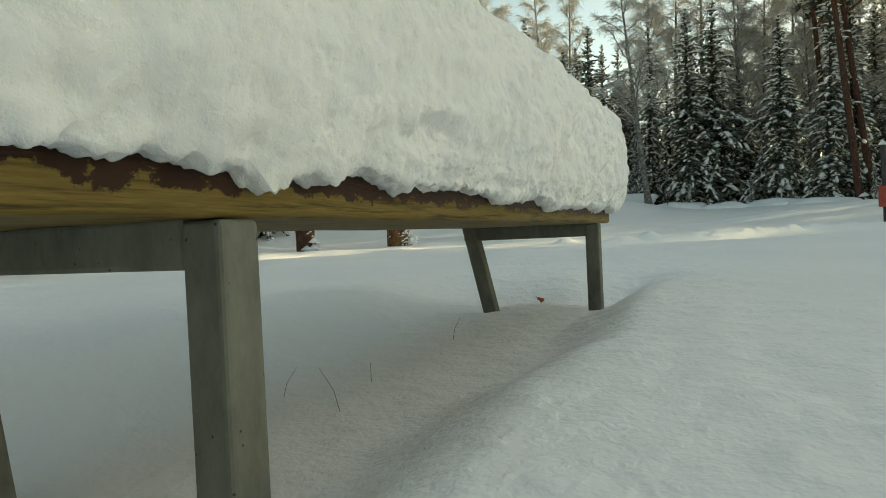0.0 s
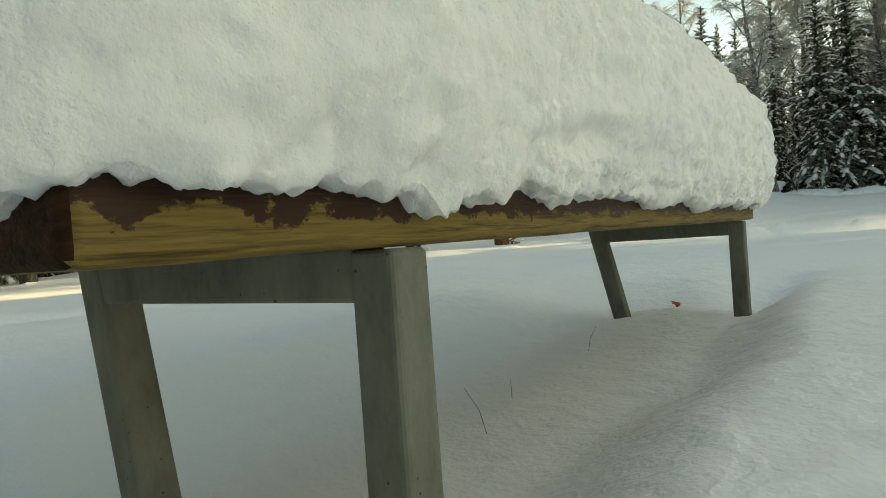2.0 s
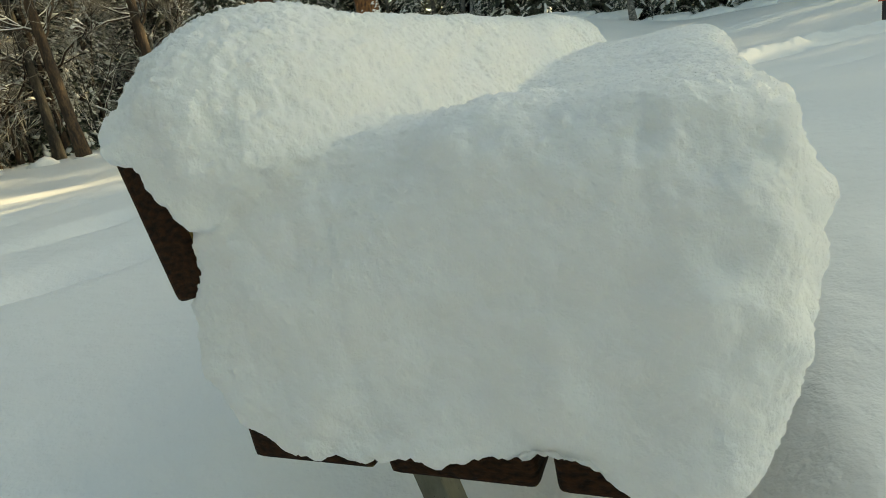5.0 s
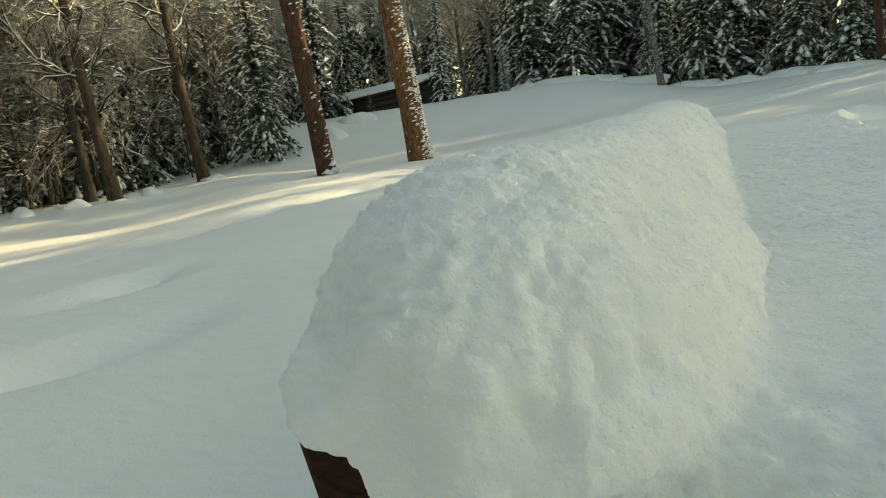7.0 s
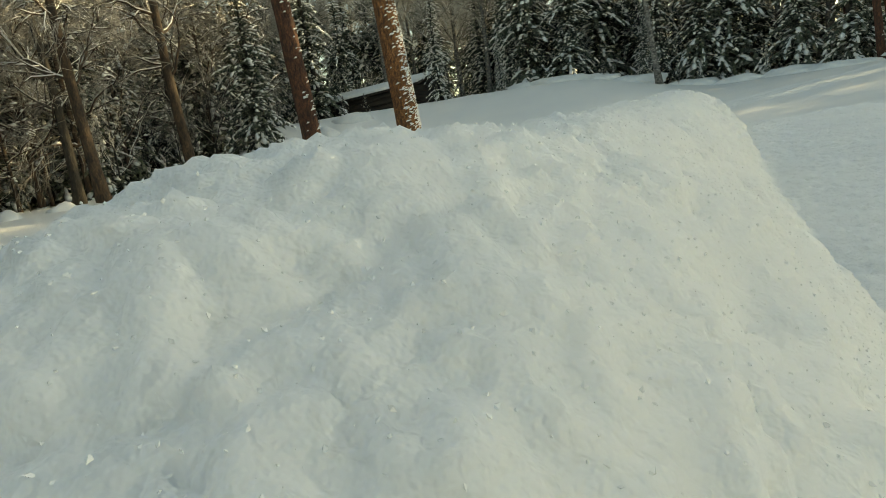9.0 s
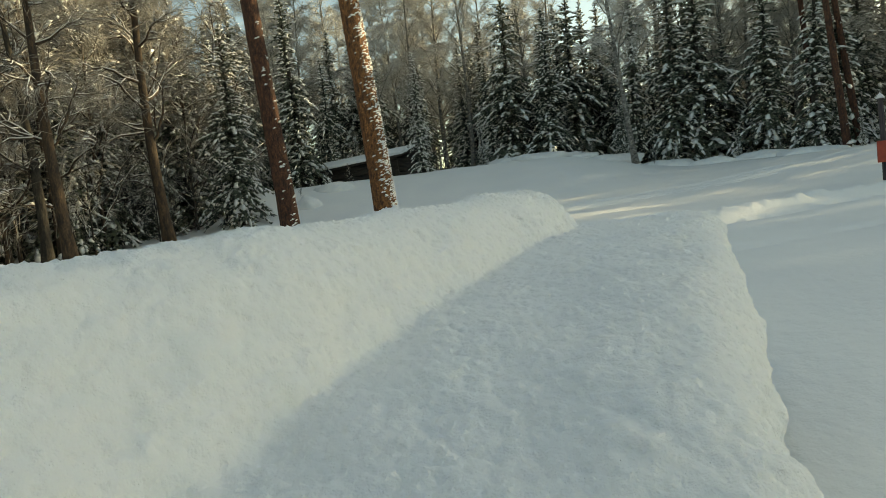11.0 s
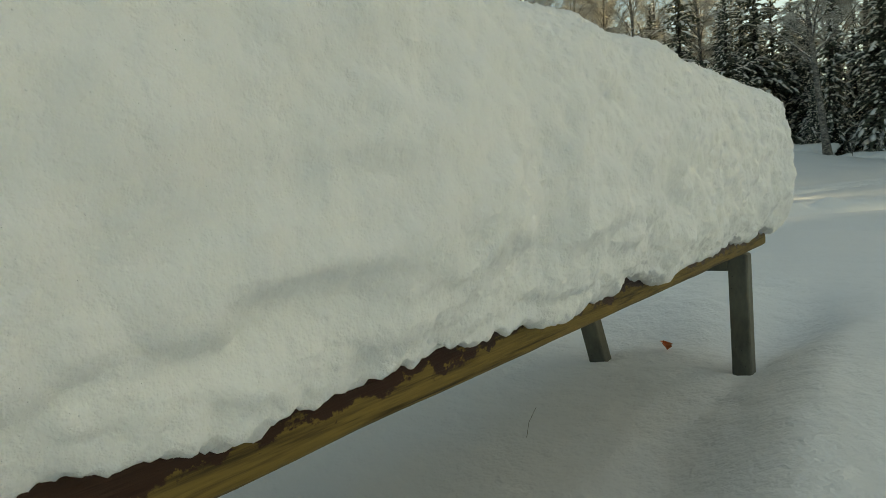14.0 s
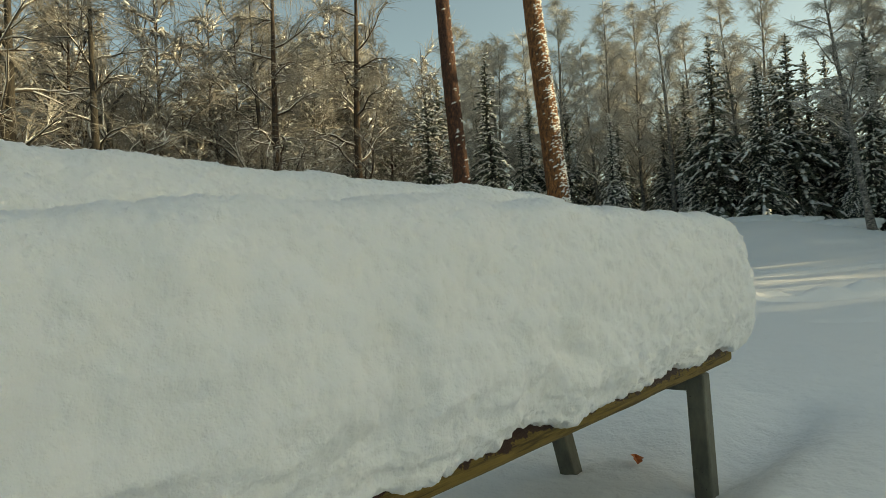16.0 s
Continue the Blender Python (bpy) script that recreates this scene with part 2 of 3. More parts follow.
def ground_z(x, y):
    z = 0.215 + 0.80 * step(13, 27, x + 0.25 * abs(y)) - 0.2 * step(0.3, 4.5, y - 0.75 * x) * step(3, 9, y) * (1 - step(13, 22, x))
    r = math.hypot(x, y)
    z += 0.035 * fbm(x * 0.35, y * 0.35, 3.1) * step(1.5, 5, r) + 0.008 * fbm(x * 1.7, y * 1.7, 8.0)
    z += 2.5 * step(40, 160, r)
    if r > 11 and x > 0:
        # a low bank under the edge of the wood
        az = math.degrees(math.atan2(y, x))
        z += 0.95 * step(17, 24, r) * step(0, 13, az) * (1 - step(38, 46, az)) + 0.32 * step(11, 16, r) * step(37, 46, az) * (1 - step(62, 78, az))
    if r < 4:
        z += 0.0045 * fbm(x * 9, y * 9, 1.0) + 0.0034 * fbm(x * 38, y * 38, 5.0, 3)
        inside = step(-0.17, 0.03, y + 0.03 * fbm(x * 2.2, 0.3, 0.7)) * (1 - step(0.42, 0.85, y)) * step(-0.25, 0.15, x) * (1 - step(1.75, 2.2, x))
        z -= 0.068 * inside
        for fx, fy in FEET:
            d = math.hypot(x - fx, y - fy)
            z -= 0.016 * math.exp(-(d / 0.055) ** 2)
        z += 0.014 * math.exp(-((x - 1.55) / 0.3) ** 2 - (y / 0.2) ** 2)
        z -= 0.05 * math.exp(-((x - 2.05) / 0.30) ** 2 - (y / 0.12) ** 2)
    if 1.5 < r < 6:
        # old half-filled steps beside the bench
        for sx, sy, sr in ((1.30, 2.44, 0.21), (2.02, 3.52, 0.22), (1.06, 2.55, 0.13), (2.35, 3.62, 0.13)):
            z -= 0.075 * math.exp(-(math.hypot((x - sx) * 0.75 + (y - sy) * 0.25, y - sy) / sr / 1.35) ** 3)
    if 3 < r < 40:
        # a trodden trail and ski tracks
        rough = 0.5 + 0.8 * fbm(x * 2.3, y * 2.3, 4.0)
        z += 0.05 * rough * ridge(x, y, 2.0, 6.2, 14, 4.0, 0.35) - 0.06 * ridge(x, y, 2.6, 5.4, 13, 3.4, 0.22) * rough
        z += 0.10 * (0.4 + rough) * ridge(x, y, 7.0, 1.3, 12.5, -3.4, 0.20) - 0.10 * ridge(x, y, 6.7, 0.8, 11.6, -3.4, 0.20) * (0.5 + rough)
        z -= 0.05 * ridge(x, y, 4.8, 0.3, 7, -2.2, 0.10) * rough
        for k in (0.0, 0.3, 1.1, 1.4):
            z -= 0.06 * ridge(x, y, 13 + k, 3.5, 24 + k, -8.0, 0.09)
            z += 0.04 * ridge(x, y, 13.2 + k, 3.5, 24.2 + k, -8.0, 0.09)
    return z


def axis(fine0, fine1, fine, grow, reach):
    out = list(np.arange(fine0, fine1, fine))
    for sign, edge in ((1, fine1), (-1, fine0)):
        p, s = edge, fine
        while abs(p) < reach:
            out.append(p)
            s *= grow
            p += sign * s
    return sorted(set(round(float(p), 5) for p in out))


xs, ys = axis(-0.4, 2.6, 0.012, 1.028, 900), axis(-1.0, 0.9, 0.012, 1.028, 900)
xs = sorted(set(xs) | {round(6 + 0.12 * i, 3) for i in range(150)})
verts = [(x, y, ground_z(x, y)) for x in xs for y in ys]
ny = len(ys)
faces = [(i * ny + j, (i + 1) * ny + j, (i + 1) * ny + j + 1, i * ny + j + 1) for i in range(len(xs) - 1) for j in range(ny - 1)]
me = bpy.data.meshes.new("ground")
me.from_pydata(verts, [], faces)
me.polygons.foreach_set("use_smooth", [True] * len(me.polygons))
me.materials.append(FIELD)
tagged(new("ground", me), "soft untouched snow field with ski tracks and a trodden trail", "ground", kind="structure")


# ---- the bench ----
bench = thing("park_bench", "weathered brown plank bench on grey concrete legs in deep snow", "bench")


def plank(name, x0, x1, y0, y1, z0, z1, parent, label=""):
    bm = box(x0, x1, y0, y1, z0, z1, 0.009, 3)
    me = bpy.data.meshes.new(name)
    long_edges = [e for e in bm.edges if abs(e.verts[0].co.x - e.verts[1].co.x) > 0.5]
    bmesh.ops.subdivide_edges(bm, edges=long_edges, cuts=40)
    for v in bm.verts:
        v.co.z += 0.0016 * fbm(v.co.x * 6, v.co.y * 20, 2.0)
        v.co.y += 0.0016 * fbm(v.co.x * 6, v.co.z * 20, 7.0)
    bm.normal_update()
    for f in bm.faces:
        # rear planks' front faces dark too: wet wood, and the gap's shade painted in
        if abs(f.normal.x) > 0.7 or (y0 > 0.1 and f.normal.y < -0.7):
            f.material_index = 1
        f.smooth = True
    bm.to_mesh(me)
    bm.free()
    me.materials.append(PLANK)
    me.materials.append(END_AND_GAP)
    me.set_sharp_from_angle(angle=radians(50))
    ob = new(name, me)
    ob.parent = parent
    return tagged(ob, label)


for y0, y1, z0 in ((0.0, 0.127, SEAT_Z - 0.004), (0.141, 0.277, SEAT_Z - 0.002), (0.291, SEAT_D + 0.008, SEAT_Z)):
    plank("seat_plank", 0.0, SEAT_L, y0, y1, z0, SEAT_Z + PLANK_T, bench, "weathered brown seat plank with wet dark stains")
LEAN = 10.0
back_plank = plank("backrest_plank", -0.005, SEAT_L + 0.005, -0.0245, 0.0245, 0.0, 0.152, bench, "dark wet backrest plank leaning back")
back_plank.matrix_basis = pose(0, 0.437, 0.571, -LEAN, 0, 0)


def leg_frame(x0, x1):
    """One cast concrete frame: front leg, beam, and a rear post that leans back to the backrest."""
    frame_ob = new("leg_frame")
    frame_ob.parent = bench
    tagged(frame_ob, "grey cast concrete leg frame with small pits")
    w = 0.038

    def beam(name, a, b, wy, label=""):
        bm = box(x0, x1, -wy / 2, wy / 2, 0, 1, 0.0)
        for v in bm.verts:
            p = a if v.co.z < 0.5 else b
            v.co = Vector((v.co.x, v.co.y + p[0], p[1]))
        bmesh.ops.bevel(bm, geom=bm.edges[:], offset=0.005, segments=3, affect="EDGES", profile=0.5)
        return part(name, bm, CONCRETE, frame_ob, label)

    beam("front_leg", (0.017, -0.05), (0.017, SEAT_Z - 0.005), w)
    beam("rear_post", (0.288, -0.05), (0.456, 0.69), 0.042)
    bm = box(x0 + 0.002, x1 - 0.002, 0.034, 0.405, SEAT_Z - 0.040, SEAT_Z - 0.0015, 0.004, 2)
    part("beam", bm, CONCRETE, frame_ob)


leg_frame(0.190, 0.230)
leg_frame(1.598, 1.638)


# ---- the snow on the bench ----
def spline(points, count):
    """A closed smooth curve through the points."""
    k, out = len(points), []
    p = np.array(points)
    seg = np.linalg.norm(np.roll(p, -1, 0) - p, axis=1)
    at = np.concatenate([[0], np.cumsum(seg)])
    for s in np.linspace(0, at[-1], count, endpoint=False):
        i = min(int(np.searchsorted(at, s, side="right")) - 1, k - 1)
        t = (s - at[i]) / seg[i]
        a, b, c, d = p[i - 1], p[i], p[(i + 1) % k], p[(i + 2) % k]
        out.append(0.5 * (2 * b + (c - a) * t + (2 * a - 5 * b + 4 * c - d) * t * t + (3 * b - a - 3 * c + d) * t ** 3))
    return np.array(out)


def loaf(section, x0, x1, centre, end_r, count, swell, blunt=3.6, keep=0.35):
    """A long rounded loaf: the section swept along x, rounded off at both ends."""
    curve = spline(section, count)
    g_in = np.linspace(0.02, 1, 46)[:-1]
    cap = end_r * (1 - (1 - g_in ** blunt) ** (1 / blunt))
    us = np.concatenate([x0 + cap, np.linspace(x0 + end_r, x1 - end_r, 150), (x1 - cap)[::-1]])
    gs = np.concatenate([g_in, np.ones(150), g_in[::-1]])
    cy, cz = centre
    verts = []
    for x, g in zip(us, gs):
        for y, z in curve:
            h = (z - cz) * g
            verts.append((x, cy + (y - cy) * (keep + (1 - keep) * g), cz + (h * swell(x) if h > 0 else h)))
    k = len(us)
    faces = [(i * count + j, i * count + (j + 1) % count, (i + 1) * count + (j + 1) % count, (i + 1) * count + j) for i in range(k - 1) for j in range(count)]
    faces += [tuple(range(count))[::-1], tuple((k - 1) * count + j for j in range(count))]
    return verts, faces


def bench_snow():
    """Both loaves melted into one body of snow, then roughened: lumps, flaky skin, ragged lower edge."""
    me = bpy.data.meshes.new("bench_snow")
    va, fa = loaf(SEAT_CURVE, -0.030, SEAT_L + 0.040, (0.2, 0.434), 0.11, 150, lambda x: 1.0 - 0.085 * math.exp(-((x - 0.36) / 0.24) ** 2) + 0.062 * step(0.5, 1.3, x), 3.6, 0.6)
    vb, fb = loaf(BACK_CURVE, -0.045, SEAT_L, (0.405, 0.695), 0.20, 120, lambda x: 0.97 + 0.03 * math.exp(-((x - 0.12) / 0.12) ** 2) + 0.10 * step(0.7, 1.6, x), 2.4, 0.18)
    me.from_pydata(va + vb, [], fa + [tuple(q + len(va) for q in f) for f in fb])
    bm = bmesh.new()
    bm.from_mesh(me)
    bmesh.ops.recalc_face_normals(bm, faces=bm.faces)
    bm.to_mesh(me)
    bm.free()
    rough = new("rough_snow", me)
    mod = rough.modifiers.new("melt", "REMESH")
    mod.mode, mod.voxel_size = "VOXEL", 0.0029
    mod = rough.modifiers.new("soften", "SMOOTH")
    mod.factor, mod.iterations = 0.5, 32
    done = bpy.data.meshes.new_from_object(rough.evaluated_get(bpy.context.evaluated_depsgraph_get()))
    bpy.data.objects.remove(rough)
    count = len(done.vertices)
    co, no = np.empty(count * 3), np.empty(count * 3)
    done.vertices.foreach_get("co", co)
    done.vertices.foreach_get("normal", no)
    co, no = co.reshape(-1, 3), no.reshape(-1, 3)
    for i in range(count):
        x, y, z = co[i]
        q = no[i]
        face = 1 - max(0.0, q[2]) ** 2
        a = (0.008 + 0.005 * face) * fbm(x * 8, y * 8, z * 8, 2) + (0.0025 + 0.0025 * face) * fbm(x * 15, y * 20, z * 24, 2) + 0.009 * face * fbm(x * 18, y * 18, z * 22, 2)
        a += 0.0034 * fbm(x * 58, y * 58, z * 58, 2) * (0.75 + 0.25 * face) + 0.0015 * noise.noise(Vector((x * 240, y * 240, z * 240)))
        up = 0.35 + 0.65 * step(-0.1, 0.6, q[2]) + 0.25 * (1 - step(0.1, 0.4, x)) * step(0.25, 0.4, y)
        a += 0.0042 * up * (0.45 - noise.voronoi(Vector((x * 150, y * 150, z * 150)))[0][0])
        low = max(0.0, 1 - abs(z - 0.433) / 0.035) if y < 0.42 or z < 0.5 else 0.0
        tooth = 0.25 + 1.3 * max(0.0, fbm(x * 3.1, y * 3.1, 9.5, 2))
        drop = low * (0.008 * fbm(x * 6, y * 6, 0.5, 2) + 0.008 * tooth * fbm(x * 27, y * 27, 2.5, 2) + 0.006 * fbm(x * 85, y * 85, 4.5, 2))
        tongue = 0.018 * math.exp(-((x - 0.229) / 0.019) ** 2) + 0.006 * math.exp(-((x - 0.31) / 0.03) ** 2) if y < 0.03 else 0.0
        lift = 0.001 + 0.006 * step(0.3, 0.7, x) if y < 0.03 else 0.0
        lift = max(lift, 0.006 * (1 - step(-0.02, 0.03, x)) * step(0.03, 0.16, y))
        co[i] = (x + q[0] * a, y + q[1] * a, z + q[2] * a + drop - low * (tongue - lift))
    done.vertices.foreach_set("co", co.ravel())
    done.polygons.foreach_set("use_smooth", [True] * len(done.polygons))
    done.materials.clear()
    done.materials.append(SNOW)
    done.update()
    return tagged(new("bench_snow", done), "deep soft white loaf of snow lying on the bench", "snow")


SEAT_CURVE = [(-0.004, 0.426), (-0.032, 0.441), (-0.050, 0.49), (-0.056, 0.56), (-0.055, 0.635), (-0.038, 0.688), (0.012, 0.708), (0.12, 0.708), (0.25, 0.704), (0.36, 0.70),
              (0.430, 0.65), (0.455, 0.58), (0.448, 0.50), (0.428, 0.455), (0.413, 0.434), (0.20, 0.432)]
BACK_CURVE = [(0.388, 0.612), (0.340, 0.628), (0.284, 0.658), (0.248, 0.688), (0.274, 0.735), (0.305, 0.776), (0.345, 0.804), (0.395, 0.815), (0.44, 0.806), (0.472, 0.782), (0.484, 0.752), (0.478, 0.736), (0.430, 0.686)]
snow_body = bench_snow()


def snow_crystals():
    """Small ice grains lying in the skin of the snow, most of them on top and at the end by the path."""
    pick = np.random.default_rng(91)
    source = snow_body.data
    total = len(source.vertices)
    co, no = np.empty(total * 3), np.empty(total * 3)
    source.vertices.foreach_get("co", co)
    source.vertices.foreach_get("normal", no)
    co, no = co.reshape(-1, 3), no.reshape(-1, 3)
    near = np.clip((0.75 - co[:, 0]) / 0.5, 0, 1) ** 2
    weight = (0.04 + near) * (0.25 + np.clip(no[:, 2] + 0.2, 0, 1) + 0.5 * np.clip(-no[:, 1], 0, 1) * near)
    at = pick.choice(total, 30000, replace=False, p=weight / weight.sum())
    n = len(at)
    axes, _ = np.linalg.qr(pick.normal(size=(n, 3, 3)))
    size = pick.uniform(0.0003, 0.0008, (n, 1, 1)) * pick.uniform(0.3, 1.0, (n, 3, 1))
    arms = axes * size
    middle = co[at] + no[at] * pick.uniform(-0.0003, 0.0002, (n, 1))
    verts = np.concatenate([middle[:, None] + arms, middle[:, None] - arms], 1).reshape(-1, 3)
    shape = np.array(((0, 1, 2), (1, 3, 2), (3, 4, 2), (4, 0, 2), (1, 0, 5), (3, 1, 5), (4, 3, 5), (0, 4, 5)))
    faces = (np.arange(n)[:, None, None] * 6 + shape).reshape(-1, 3)
    me = bpy.data.meshes.new("snow_crystals")
    me.from_pydata(verts.tolist(), [], faces.tolist())
    me.materials.append(CRYSTAL)
    tagged(new("snow_crystals", me), "loose glinting grains of snow on the skin of the bench snow", "snow grains", kind="stuff")


snow_crystals()


def unit(az, el):
    return Vector((math.cos(az) * math.cos(el), math.sin(az) * math.cos(el), math.sin(el)))



# ---- trees ----
def spruce(seed, height, width, snowy, label, bare=0.04):
    """A spruce: trunk, whorls of drooping branches with needle blades, and snow lying on them."""
    rng = random.Random(seed)
    ob = thing("spruce_tree", label, "tree", "spruces at the edge of the wood")
    trunk, crown, snow = Build(), Build(), Build()
    bend = rng.uniform(-0.15, 0.15)
    line = lambda z: Vector((bend * math.sin(z / height * 3), 0.1 * math.sin(z * 0.7), z))
    trunk.tube([line(height * k / 8) for k in range(9)], [0.016 * height * (1 - k / 8.6) + 0.01 for k in range(9)], 8)
    z = height * bare + 0.15
    while z < height - 0.05:
        f = 1 - z / height
        reach = width * (f ** 0.75) * (0.9 + 0.25 * math.sin(z * 2.1 + seed)) + 0.06
        count = max(4, int(5 + 5 * f + rng.uniform(-1, 1)))
        turn = rng.uniform(0, 6.28)
        for k in range(count):
            az = turn + 6.283 * k / count + rng.uniform(-0.35, 0.35)
            length = reach * rng.uniform(0.45, 1.2)
            el0 = radians(rng.uniform(-8, 22) + 25 * (1 - f) ** 2)
            sag = rng.uniform(0.35, 0.85) * length * (0.4 + 0.9 * f)
            at = line(z + rng.uniform(-0.1, 0.1))
            steps = max(2, int(length / 0.2))
            prev = at
            for s in range(1, steps + 1):
                t = s / steps
                p = at + unit(az, el0) * (length * t) - Vector((0, 0, sag * t * t))
                d = p - prev
                w = 0.30 * length * (1 - 0.55 * t) + 0.05
                for side in (-1, 1):
                    out = unit(az + side * rng.uniform(0.7, 1.2), rng.uniform(-0.9, -0.25))
                    crown.blade(prev + d * 0.3, prev + d * 0.3 + out * w * rng.uniform(0.7, 1.1), 0.22 * w, 0.03)
                crown.blade(prev, p + d * 0.25, 0.07 + 0.12 * w, 0.02)
                if rng.random() < 0.5:
                    crown.blade(prev, prev + unit(az + rng.uniform(-1, 1), -1.2) * w * 0.8, 0.16 * w, 0.02)
                if rng.random() < snowy * (0.45 + 0.6 * t):
                    snow.lens(p + Vector((rng.uniform(-0.04, 0.04), rng.uniform(-0.04, 0.04), 0.02)), d, (0.12 + 0.36 * w) * rng.uniform(0.4, 1.3), (0.05 + 0.22 * w) * rng.uniform(0.4, 1.2), 0.045 + 0.08 * w, rng)
                    if rng.random() < 0.6:
                        side = rng.choice((-1, 1))
                        out = unit(az + side * 0.95, -0.55)
                        snow.lens(prev + out * w * 0.55 + Vector((0, 0, 0.03)), out, 0.36 * w * rng.uniform(0.6, 1.1), 0.13 * w + 0.02, 0.05, rng)
                prev = p
        z += (0.16 + 0.18 * f) * rng.uniform(0.7, 1.4)
    part("trunk", trunk, DARK_BARK, ob, smooth=True)
    part("crown", crown, NEEDLES, ob, "dark green drooping needle branches", kind="stuff")
    part("snow_load", snow, TREE_SNOW, ob, "white snow lying on the branches", smooth=True, kind="stuff")
    return ob


def leafy(name, seed, height, girth, bark, twig_mat, label, group, limbs=14, spread=0.45, rise=0.9, snow_on=0.5, droop=0.5, fork=0.0, start=0.25, twigs=7, fine=0.007, lean=(0.0, 0.0), crook=0.28, subs=9, size=1.0, clumps=0.0):
    """A bare broad-leaved tree: bowed trunk, limbs, branches, hanging frosted twigs, and snow along the limbs."""
    rng = random.Random(seed)
    ob = thing(name, label, "tree", group)
    trunk, limb_b, twig_b, snow = Build(), Build(), Build(), Build()

    def snow_line(path, radii):
        up = [p + Vector((0, 0, r * 0.75 + 0.008)) for p, r in zip(path, radii)]
        snow.tube(up, [max(0.006, r * 0.6 * rng.uniform(0.75, 1.25)) for r in radii], 5)

    def twig(at, az, el, length):
        path = [at]
        for k in range(3):
            el -= droop * rng.uniform(0.1, 0.7)
            az += rng.uniform(-0.5, 0.5)
            path.append(path[-1] + unit(az, el) * (length / 3))
        twig_b.tube(path, [fine * 1.3, fine * 1.15, fine, fine * 0.6], 3, False)

    def along(path, s):
        k = min(len(path) - 2, int(s * (len(path) - 1)))
        return path[k].lerp(path[k + 1], s * (len(path) - 1) - k)

    def branch(at, az, el, length, r, level):
        steps = 7 if level == 1 else 4
        path, radii = [at], [r]
        for k in range(steps):
            el += rng.uniform(-crook, crook) - (0.16 * droop if k > steps * 0.4 else -0.05)
            az += rng.uniform(-crook, crook) * 1.2
            path.append(path[-1] + unit(az, el) * (length / steps))
            radii.append(r * (1 - 0.85 * (k + 1) / steps) + 0.003)
        limb_b.tube(path, radii, 5 if level == 1 else 4, False)
        if rng.random() < snow_on:
            snow_line(path[:-1], [q * (0.85 if level == 1 else 1.3) + 0.004 for q in radii[:-1]])
        for k in range(4):
            if rng.random() < clumps:
                snow.lens(along(path, rng.random()) + Vector((0, 0, 0.03)), unit(az, el * 0.5), rng.uniform(0.05, 0.12), rng.uniform(0.03, 0.06), rng.uniform(0.025, 0.05), rng)
        if level == 1:
            for k in range(int(subs * (0.6 + 0.4 * rng.random()))):
                s = rng.uniform(0.12, 1.0)
                branch(along(path, s), az + rng.choice((-1, 1)) * rng.uniform(0.3, 1.3), el + rng.uniform(-0.3, 0.5), length * (1.1 - 0.7 * s) * rng.uniform(0.25, 0.55), r * 0.35 * (1.1 - s) + 0.005, 2)
        for k in range(twigs * (2 if level == 2 else 3)):
            s = rng.uniform(0.1, 1.0)
            twig(along(path, s), az + rng.uniform(-1.3, 1.3), el + rng.uniform(-0.5, 0.6), (0.45 if level == 1 else 0.35) * rng.uniform(0.5, 1.3) * size)

    path, radii = [], []
    bow = (rng.uniform(-0.1, 0.1), rng.uniform(-0.1, 0.1))
    for k in range(13):
        t = k / 12
        path.append(Vector((lean[0] * t * height + bow[0] * math.sin(t * 5) * height * 0.12, lean[1] * t * height + bow[1] * math.sin(t * 4 + 1) * height * 0.12, t * height - 0.1)))
        radii.append(girth * (1 - 0.9 * t) + (0.35 * girth if k == 0 else 0))
    trunk.tube(path, radii, 10)
    snow.lens(path[0] + Vector((0, 0, 0.12)), Vector((1, 0, 0)), girth * 2.4, girth * 2.2, 0.10, rng)
    for k in range(limbs):
        t = start + (0.97 - start) * (k + rng.random()) / limbs
        i = min(11, int(t * 12))
        at = path[i].lerp(path[i + 1], t * 12 - i)
        length = height * spread * (1.15 - t) * rng.uniform(0.65, 1.15)
        branch(at, k * 2.4 + rng.uniform(-0.5, 0.5), rise * rng.uniform(0.55, 1.1), length, girth * 0.25 * (1.1 - t) + 0.008, 1)
    if fork:
        i = 4
        branch(path[i], fork, 1.0, height * 0.6, girth * 0.7, 1)
    part("trunk", trunk, bark, ob, smooth=True)
    part("limb", limb_b, bark, ob, smooth=True, kind="stuff")
    part("twig", twig_b, twig_mat, ob, "fine twigs white with hoar frost", kind="stuff")
    part("snow_load", snow, TREE_SNOW, ob, "snow along the tops of the limbs", smooth=True, kind="stuff")
    return ob


